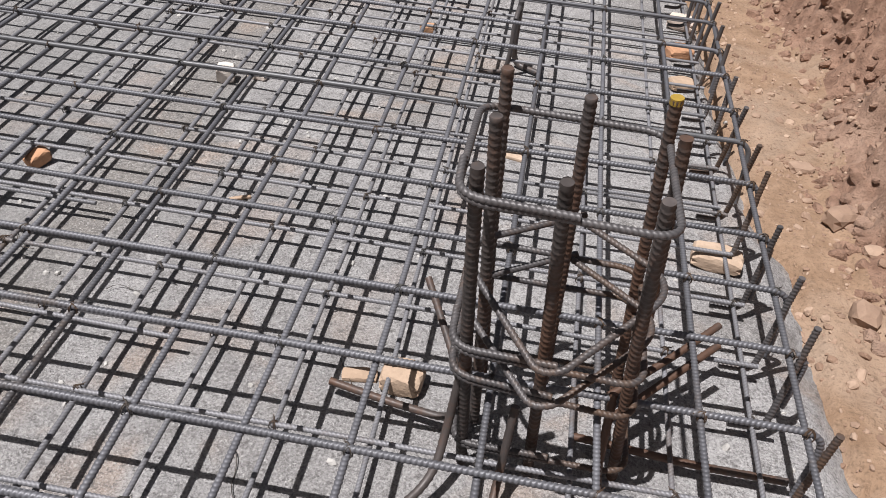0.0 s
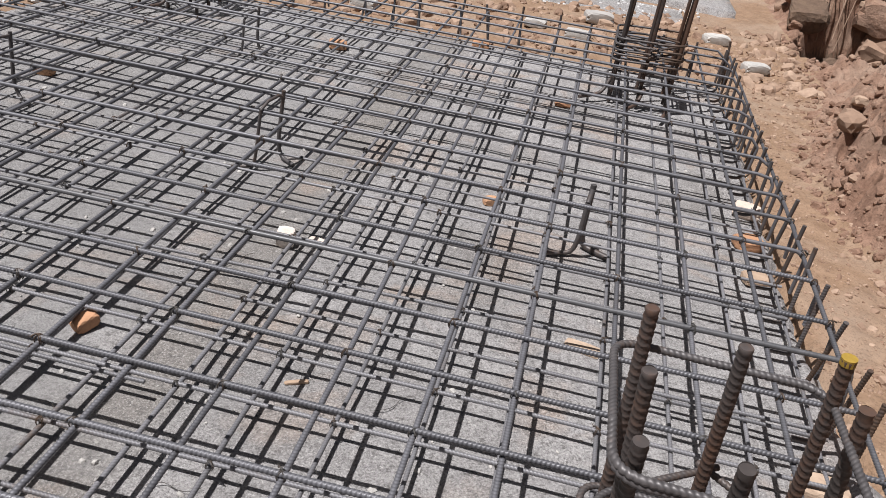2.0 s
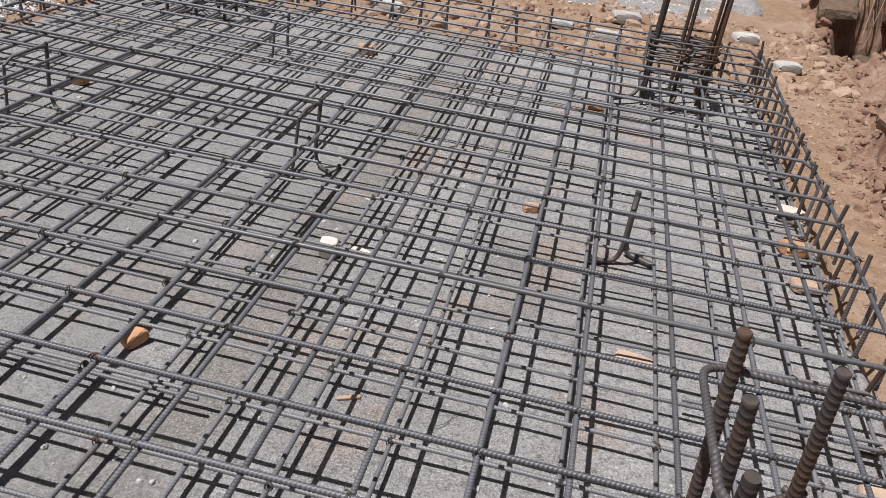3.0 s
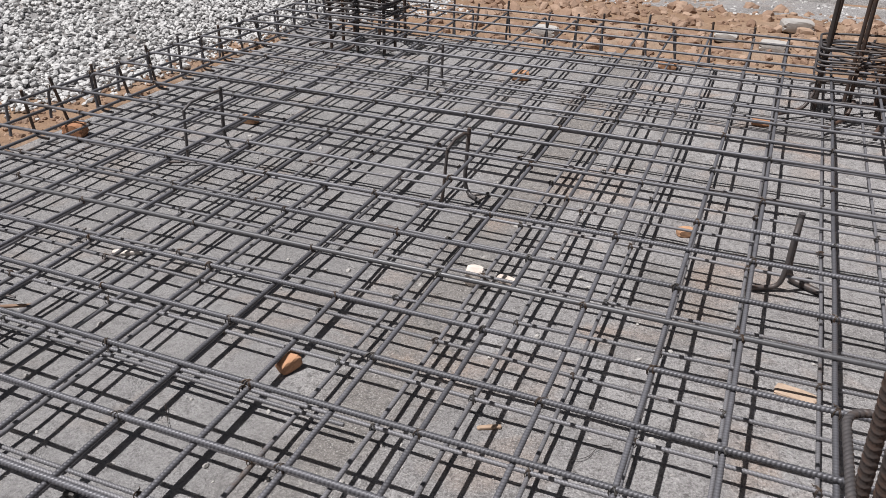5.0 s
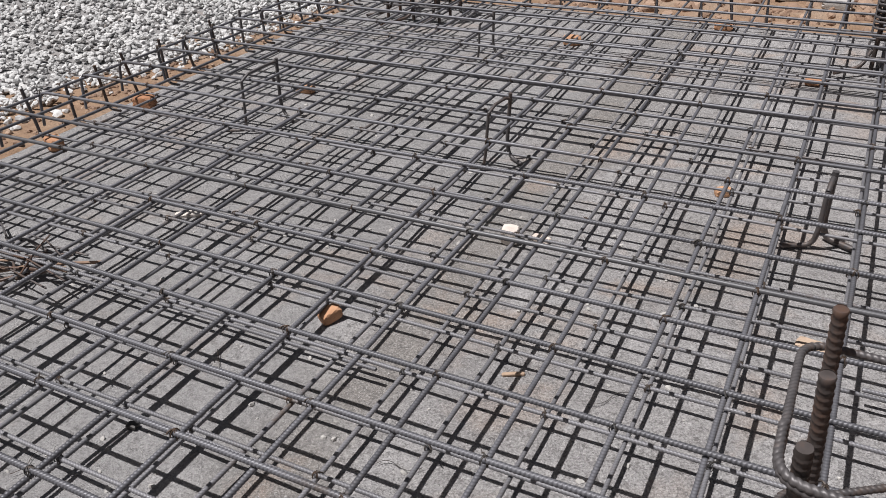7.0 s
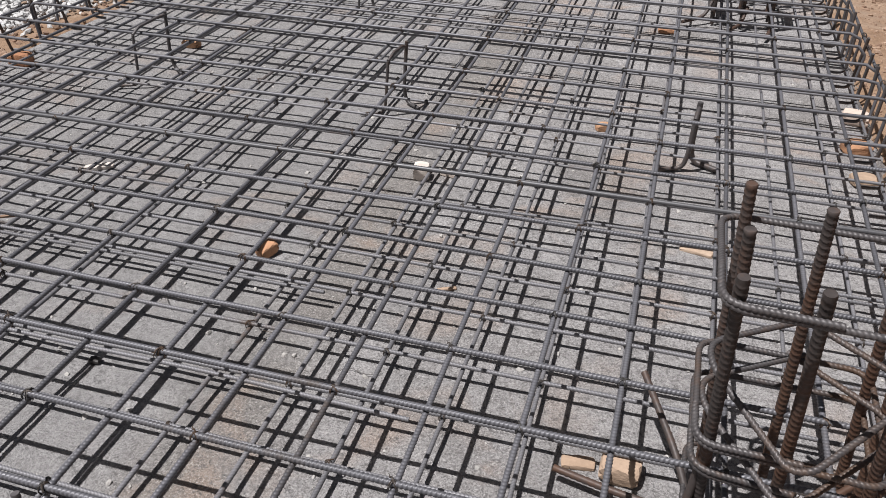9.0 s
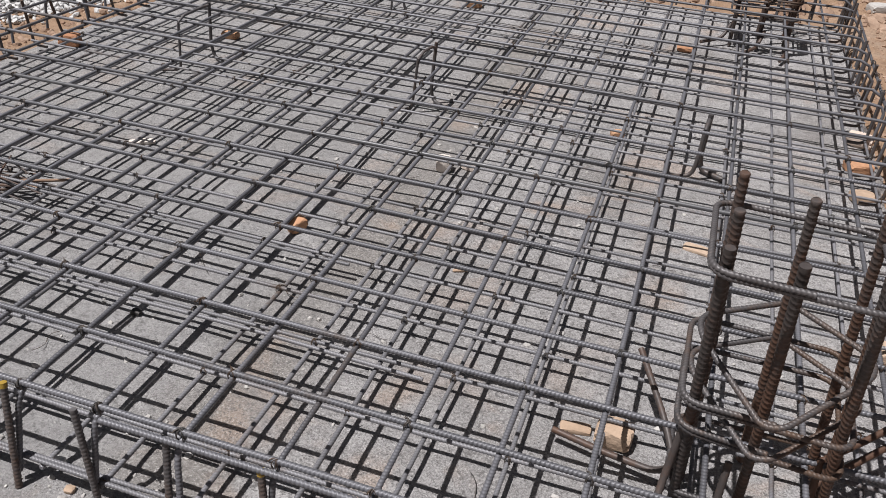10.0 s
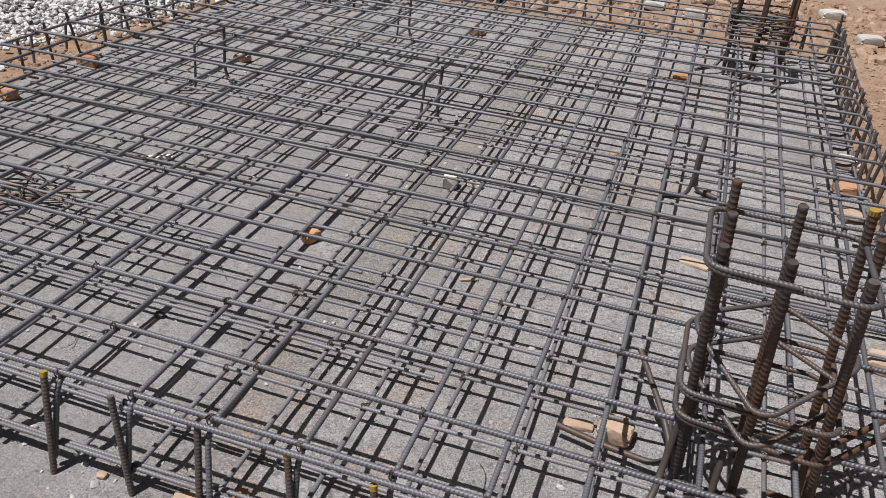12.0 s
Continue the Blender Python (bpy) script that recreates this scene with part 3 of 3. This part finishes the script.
# ---- bar chairs that hold the upper layer ----
def chair(x, y0, y1, z, lean, label, r=0.0062):
    c = thing("bar_chair", (x, (y0 + y1) / 2, 0), label, "rebar chair", "bar chairs")
    bar("leg", rounded([(x - 0.10, y0 - 0.03, 0.012), (x - 0.012, y0 + 0.01, 0.012), (x, y0, 0.07), (x + lean * 0.3, y0, z - 0.02)], 0.03), r, M_LINK, c, 0.010, 7)
    bar("leg", rounded([(x + lean, y1, z + 0.02), (x + lean * 0.7, y1, 0.07), (x + lean * 0.6 + 0.014, y1 + 0.01, 0.012), (x + 0.11, y1 - 0.04, 0.012)], 0.03), r * 1.25, M_LINK, c, 0.010, 7)
    bar("top_rail", rounded([(x + lean * 0.3, y0, z - 0.02), (x + lean * 0.3, y0, z), (x + lean, y1, z + 0.012), (x + lean, y1, z - 0.005)], 0.012), r, M_LINK, c, 0.010, 7)
    return c


chair(-0.905, 3.125, 3.26, 0.258, 0.045, "bent steel bar chair standing on the concrete under the grid")
chair(-2.02, 3.08, 3.30, 0.258, 0.03, "bent steel bar chair near the gravel side")
chair(0.285, 2.99, 3.06, 0.225, 0.012, "dark twisted steel chair with hooked feet", 0.0085)
chair(-1.5, 4.35, 4.5, 0.22, 0.02, "bent steel bar chair standing on the concrete under the grid")


# ---- brick pieces and chips on the concrete ----
def piece(name, at, size, turn, mat, label, category="brick", seed=1, rough=0.3, tilt=(0, 0), group="brick pieces", level=3):
    v, f = lump(size, seed, rough, level)
    m = pose(0, 0, 0, tilt[0], tilt[1], turn)
    v = [m @ Vector(p) for p in v]
    low = min(p.z for p in v)
    v = [(p.x, p.y, p.z - low) for p in v]
    ob = mesh_object(name, v, f, mat)
    ob.location = at
    return tagged(ob, label, category, group)


piece("brick_piece", (-0.605, 2.66, 0.0), (0.058, 0.058, 0.055), 12, M_PALE, "pale broken brick piece on the concrete under the grid", seed=2, rough=0.35)
piece("brick_piece", (-0.515, 2.705, 0.0), (0.065, 0.03, 0.018), -10, M_PALE, "small pale brick flake beside a larger piece", seed=3)
piece("brick_piece", (-0.893, 2.04, 0.0), (0.042, 0.066, 0.036), -28, M_BRICK, "orange broken brick wedge resting on the concrete", seed=5, rough=0.4, tilt=(12, 0))
piece("brick_piece", (0.215, 1.485, 0.0), (0.088, 0.072, 0.05), -4, M_TAN, "tan block piece supporting a bent bar beside the column", "block", 6, 0.12)
piece("brick_piece", (0.125, 1.488, 0.0), (0.075, 0.035, 0.014), 8, M_TAN, "flat tan block piece half under a bent bar", "block", 7, 0.14)
piece("brick_piece", (-0.045, 3.27, 0.0), (0.06, 0.04, 0.03), 30, M_BRICK, "small orange brick chip under the lower bars", seed=8)
piece("stone_chip", (0.345, 2.455, 0.0), (0.105, 0.05, 0.014), -12, M_TAN, "thin tan stone flake lying on the concrete", "stone", 9, 0.3, group="stone chips")
piece("brick_piece", (0.91, 2.075, 0.0), (0.13, 0.08, 0.045), -8, M_TAN, "tan block piece under the edge bars", "block", 10, 0.2)
piece("brick_piece", (0.895, 3.09, 0.0), (0.09, 0.07, 0.035), 14, M_TAN, "worn tan block piece under the edge bars", "block", 11, 0.3)
piece("brick_piece", (0.90, 3.36, 0.0), (0.10, 0.085, 0.045), 20, M_BRICK, "orange brick piece under the edge bars", seed=12)
piece("brick_piece", (0.93, 3.66, 0.0), (0.11, 0.08, 0.05), -15, M_PALE, "pale brick piece under the edge bars", seed=13)
piece("brick_piece", (0.125, 4.62, 0.0), (0.10, 0.06, 0.025), 10, M_BRICK, "orange flat brick piece at the back of the raft", seed=14)
piece("brick_piece", (-0.45, 5.44, 0.0), (0.11, 0.08, 0.05), 5, M_BRICK, "orange brick piece by the back edge bars", seed=15)
piece("brick_piece", (-2.70, 3.16, 0.0), (0.10, 0.07, 0.06), 15, M_BRICK, "dusty red brick piece by the edge hooks", seed=16)
piece("brick_piece", (-2.70, 2.63, 0.0), (0.10, 0.065, 0.05), -25, M_BRICK, "dusty red brick piece near the sand strip", seed=17)
piece("brick_piece", (-2.10, 3.63, 0.0), (0.09, 0.05, 0.035), 4, M_BRICK, "dark red brick piece supporting the lower bars", seed=18)
piece("brick_piece", (-1.16, 4.85, 0.0), (0.10, 0.07, 0.05), 20, M_BRICK, "dark red brick piece supporting the lower bars", seed=19)
piece("brick_piece", (-0.612, 0.905, 0.0), (0.06, 0.045, 0.022), 20, M_TAN, "pale pinkish tan brick lump by the front edge", seed=20, rough=0.25)
piece("brick_piece", (-0.518, 0.96, 0.0), (0.045, 0.035, 0.022), 40, M_BRICK, "small red brick chip by the front edge", seed=21)
piece("stone_chip", (-1.72, 2.375, 0.0), (0.10, 0.035, 0.015), 35, M_PALE, "thin pale flake lying on the concrete", "stone", 22, 0.3, group="stone chips")
piece("stone_chip", (-0.33, 2.03, 0.0), (0.06, 0.012, 0.008), 28, M_TAN, "thin tan splinter on the concrete", "stone", 23, 0.3, group="stone chips")
piece("stone_chip", (-1.08, 1.47, 0.0), (0.028, 0.022, 0.012), 10, M_WIRE, "small black scrap on the concrete", "scrap", 24, 0.3, group="stone chips")
piece("stone_chip", (-0.825, 0.905, 0.0), (0.022, 0.02, 0.012), 10, M_TAN, "small tan pebble on the concrete", "stone", 25, group="stone chips", level=2)
piece("stone_chip", (-0.05, 1.06, 0.0), (0.022, 0.026, 0.018), 10, M_GRAVEL, "small white pebble on the concrete", "stone", 26, group="stone chips", level=2)
piece("stone_chip", (-0.895, 0.955, 0.0), (0.03, 0.024, 0.02), 10, M_GRAVEL, "small grey pebble by the front bars", "stone", 27, group="stone chips", level=2)

# a tangle of rusty off-cut rods and twigs on the left
bundle = thing("offcut_heap", (-1.93, 1.88, 0), "tangle of rusty rod off-cuts and twigs on the concrete", "scrap")
for k in range(16):
    a = rng.gauss(0.2, 0.5)
    n_ = rng.uniform(0.10, 0.24)
    c = Vector((-1.95 + rng.uniform(-0.12, 0.1), 1.88 + rng.uniform(-0.1, 0.1), 0.012 + 0.006 * (k % 8)))
    d = Vector((math.cos(a), math.sin(a), rng.uniform(-0.02, 0.10))) * n_
    z0 = max(0.008, c.z - d.z)
    bar("rod", [(c.x - d.x, c.y - d.y, z0), tuple(c + Vector((0, 0.01, 0.012))), tuple(c + d)], rng.choice((0.003, 0.004, 0.006)), rng.choice((M_COLUMN, M_LINK, M_LINK, M_ROCK)), bundle, 0.0, 6)


# ---- loose stone, gravel and rubble ----
def scatter(name, spots, mat, label, category, level=1, rough=0.4):
    shapes = [lump((1, 1, 1), 40 + q, rough, level) for q in range(9)]
    large = [lump((1, 1, 1), 60 + q, rough, level + 1) for q in range(9)]
    verts, faces = [], []
    g = random.Random(len(spots))
    for x, y, z, s in spots:
        v, f = g.choice(large if s > 0.021 and mat is not M_GRAVEL else shapes)
        m = pose(x, y, z, g.uniform(-40, 40), g.uniform(-40, 40), g.uniform(0, 360)) @ Matrix.Diagonal((s * g.uniform(0.8, 1.35), s * g.uniform(0.65, 1.0), s * g.uniform(0.5, 0.9), 1))
        o = len(verts)
        verts.extend((m @ Vector(p))[:] for p in v)
        faces.extend([[i + o for i in q] for q in f])
    return tagged(mesh_object(name, verts, faces, mat), label, category, kind="stuff")


def heap_edge(x, y):
    return -3.20 + 0.24 * smooth_step(3.0, 4.3, y) + 0.75 * max(0, y - 5.1) + 0.10 * noise.noise(Vector((x * 2, y * 2, 5)))


def heap_height(x, y):
    return 0.40 * smooth_step(0, 3.0, heap_edge(x, y) - x)


spots = []
gr = random.Random(11)
while len(spots) < 22000:
    x, y = gr.uniform(-5.7, -1.6), gr.uniform(2.3, 8.0)
    edge = heap_edge(x, y)
    if x > edge or (y < 5.65 and x > X0 - 0.16):
        continue
    spots.append((x, y, heap_height(x, y) + gr.uniform(-0.005, 0.018), gr.uniform(0.018, 0.036)))
for _ in range(60):
    y = gr.uniform(2.4, 5.4)
    x = heap_edge(-3, y) + gr.uniform(0.0, 0.16)
    spots.append((x, y, ground_height(x, y) + 0.008, gr.uniform(0.02, 0.045)))
scatter("gravel_heap", spots, M_GRAVEL, "heap of pale grey crushed stone beside the raft", "gravel", 1, 0.45)


def gravel_bed(x, y):
    e_ = heap_edge(x, y)
    return heap_height(x, y) - 0.012 + (0 if x < e_ - 0.05 else -0.12)


bed = grid_sheet("gravel_bed", list(np.arange(-5.75, -1.5, 0.1)), list(np.arange(2.25, 8.1, 0.1)), gravel_bed, M_CONCRETE)
tagged(bed, "grey stone dust under the crushed stone", "gravel", kind="stuff")

spots = []
for _ in range(3600):
    x, y = gr.uniform(1.04, 1.62), gr.uniform(0.6, 6.6)
    spots.append((x, y, ground_height(x, y), gr.choice((0.005, 0.006, 0.008, 0.008, 0.012, 0.012, 0.022)) * gr.uniform(0.7, 1.3)))
for _ in range(1300):
    x, y = gr.uniform(-2.2, 1.6), gr.uniform(5.62, 7.3)
    spots.append((x, y, ground_height(x, y), gr.choice((0.012, 0.02, 0.03, 0.05, 0.08)) * gr.uniform(0.7, 1.3)))
for _ in range(400):
    x, y = gr.uniform(-3.15, -2.86), gr.uniform(1.6, 5.6)
    spots.append((x, y, ground_height(x, y), gr.uniform(0.008, 0.04)))
scatter("pebbles", spots, M_ROCK, "tan and brown pebbles strewn over the soil", "pebbles", 1, 0.4)
spots = []
for _ in range(4200):
    x, y = 1.08 + abs(gr.gauss(0, 0.6)), gr.uniform(0.8, 7.5)
    if x < toe(y) - 0.04:
        continue
    spots.append((x, y, ground_height(x, y) - 0.003, gr.choice((0.012, 0.016, 0.02, 0.03, 0.03, 0.05)) * gr.uniform(0.7, 1.3)))
scatter("clay_clods", spots, M_BANK, "crumbled clods of reddish clay on the bank", "clods", 1, 0.6)
for k in range(44):
    y = gr.uniform(1.5, 6.8)
    x = toe(y) + gr.uniform(-0.10, 0.55)
    s = gr.choice((0.03, 0.04, 0.05, 0.07, 0.11)) * gr.uniform(0.8, 1.2)
    piece("rock", (x, y, ground_height(x, y) - 0.02), (s * gr.uniform(0.9, 1.5), s, s * gr.uniform(0.5, 0.8)), gr.uniform(0, 360), M_ROCK,
          "rough tan rock on the clay bank", "rock", 50 + k, 0.45, (gr.uniform(-20, 20), gr.uniform(-20, 20)), "bank rocks", 2)
for k, (x, y, s) in enumerate(((0.10, 6.05, 0.16), (0.21, 6.60, 0.19), (1.26, 6.08, 0.16), (-1.30, 5.80, 0.16), (-0.2, 6.2, 0.14), (1.05, 6.64, 0.17))):
    piece("concrete_block", (x, y, ground_height(x, y)), (s * 1.1, s * 0.65, s * 0.42), gr.uniform(-30, 30), M_BLOCK,
          "grey broken concrete block on the soil", "block", 90 + k, 0.12, (0, 0), "far blocks")


def apron(x, y):
    return 0.035 + 0.01 * fbm(x, y, 2.0, 9)


road = grid_sheet("road", list(np.arange(-14.0, 1.15, 0.15)), list(np.arange(6.95, 16.0, 0.15)), lambda x, y: apron(x, y) - (0.12 if y < 7.0 or x > 1.0 else 0), M_CONCRETE)
tagged(road, "grey compacted track behind the excavation", "track", kind="structure")
spots = []
for _ in range(900):
    x, y = gr.uniform(-2.5, 1.0), gr.uniform(7.0, 9.5)
    spots.append((x, y, apron(x, y), gr.uniform(0.008, 0.03)))
scatter("loose_stones", spots, M_GRAVEL, "loose grey stones on the far track", "gravel", 1, 0.4)

# the next raft: its blinding slab and the near edge of its cage
far_slab = grid_sheet("far_floor", list(np.arange(-6.0, 1.30, 0.1)) + [1.30, 1.31], [7.72] + list(np.arange(7.74, 13.0, 0.1)),
                      lambda x, y: -0.05 if y < 7.73 or x > 1.305 else 0.085 + 0.006 * fbm(x, y, 2.2, 3), M_CONCRETE)
tagged(far_slab, "grey concrete base of the next raft behind the gravel", "floor", kind="structure")
far_mat = thing("rebar_grid", (-1.2, 8.9, 0.08), "dark steel cage of the next raft seen at its near edge", "reinforcement")
for k in range(22):
    x = -3.3 + 0.19 * k + rng.uniform(-0.03, 0.03)
    bar("lengthwise_bar", rounded([(x + rng.uniform(-0.06, 0.06), 7.90, 0.36), (x, 7.93, 0.13), (x, 10.6, 0.13)], 0.04), 0.0070, M_LINK, far_mat, 0.0, 6)
    bar("lengthwise_bar", rounded([(x + 0.05, 7.94, 0.12), (x + 0.06, 7.95, 0.35), (x + 0.06, 10.6, 0.35)], 0.04), 0.0070, M_LINK, far_mat, 0.0, 6)
for k in range(13):
    y = 7.97 + 0.2 * k
    bar("crossbar", rounded([(0.93, y + 0.03, 0.11), (0.90, y, 0.362), (-3.4, y, 0.362)], 0.05), 0.0070, M_LINK, far_mat, 0.0, 6)
    bar("crossbar", rounded([(0.98, y + 0.05, 0.34), (0.93, y + 0.04, 0.145), (-3.4, y + 0.04, 0.145)], 0.05), 0.0070, M_LINK, far_mat, 0.0, 6)
far_cage = thing("column_cage", (0.62, 8.35, 0.08), "dark column starter bars standing in the next raft", "column reinforcement")
for k in range(6):
    x, y = 0.45 + 0.17 * (k % 3), 8.2 + 0.3 * (k // 3)
    bar("column_bar", [(x, y, 0.10), (x + rng.uniform(-0.03, 0.03), y, 1.2)], 0.0105, M_COLUMN, far_cage, 0.0, 7)
for z in (0.45, 0.62):
    bar("link", ring(z, 0.40, 0.84, 8.15, 8.55, 0.01), 0.006, M_LINK, far_cage, 0.0, 6)

# broken rocks and hard clay along the far lip of the trench, with roots
for k in range(34):
    x, y = gr.uniform(1.75, 3.0), gr.uniform(7.55, 8.5)
    y += 0.3 * (x - 2.0)
    w = gr.choice((0.10, 0.16, 0.22, 0.32)) * gr.uniform(0.8, 1.2)
    piece("rock", (x, y, ground_height(x, y) - 0.3 * w), (w * 1.2, w, w * gr.uniform(0.6, 0.9)), gr.uniform(0, 360), gr.choice((M_BANK, M_ROCK, M_CAVITY)),
          "broken block of hard clay on the lip of the trench", "rock", 130 + k, 0.55, (gr.uniform(-25, 25), gr.uniform(-25, 25)), "trench rocks", 3)
roots = thing("roots", (2.1, 7.75, 0.4), "dry brown roots hanging from the broken clay bank", "roots")
for k in range(6):
    x = 1.98 + 0.04 * k + gr.uniform(-0.02, 0.02)
    y = 7.75 + gr.uniform(-0.03, 0.03)
    bar("root", [(x, y + 0.25, 0.55), (x + gr.uniform(-0.04, 0.04), y + 0.05, 0.42), (x + gr.uniform(-0.10, 0.10), y - 0.06, gr.uniform(-0.1, 0.15))], gr.uniform(0.003, 0.007), M_ROCK, roots, 0.0, 5)

# crumbs of mortar and grit left on the concrete
spots = []
for _ in range(1200):
    x, y = gr.uniform(-2.7, 1.05), 0.55 + 3.6 * gr.random() ** 1.5
    spots.append((x, y, slab_height(x, y) + 0.001, gr.choice((0.003, 0.004, 0.005, 0.007, 0.010, 0.015)) * gr.uniform(0.7, 1.2)))
for _ in range(260):
    x, y = gr.gauss(-0.9, 0.6), gr.uniform(0.45, 1.0)
    spots.append((x, y, slab_height(x, y) + 0.001, gr.choice((0.004, 0.006, 0.008, 0.012, 0.018)) * gr.uniform(0.7, 1.2)))
scatter("mortar_crumbs", spots, M_BLOCK, "grey crumbs of mortar and grit on the concrete", "crumbs", 1, 0.4)
# stray offcuts of binding wire on the concrete
for k in range(12):
    x, y, a = gr.uniform(-1.7, 0.8), gr.uniform(1.0, 2.8), gr.uniform(0, 6.28)
    w, h = gr.uniform(0.03, 0.07), gr.uniform(-0.02, 0.02)
    ca, sa = math.cos(a), math.sin(a)
    pts = [(x + ca * t * w - sa * h * math.sin(3 * t), y + sa * t * w + ca * h * math.sin(3 * t), 0.004 + 0.006 * abs(math.sin(2.3 * t))) for t in np.linspace(-1, 1, 9)]
    v, f = bar_data(pts, 0.0009, 0.0, 4, 0.008)
    tagged(mesh_object("wire_offcut", v, f, M_WIRE, True), "short dark offcut of binding wire on the concrete", "wire", "wire offcuts")
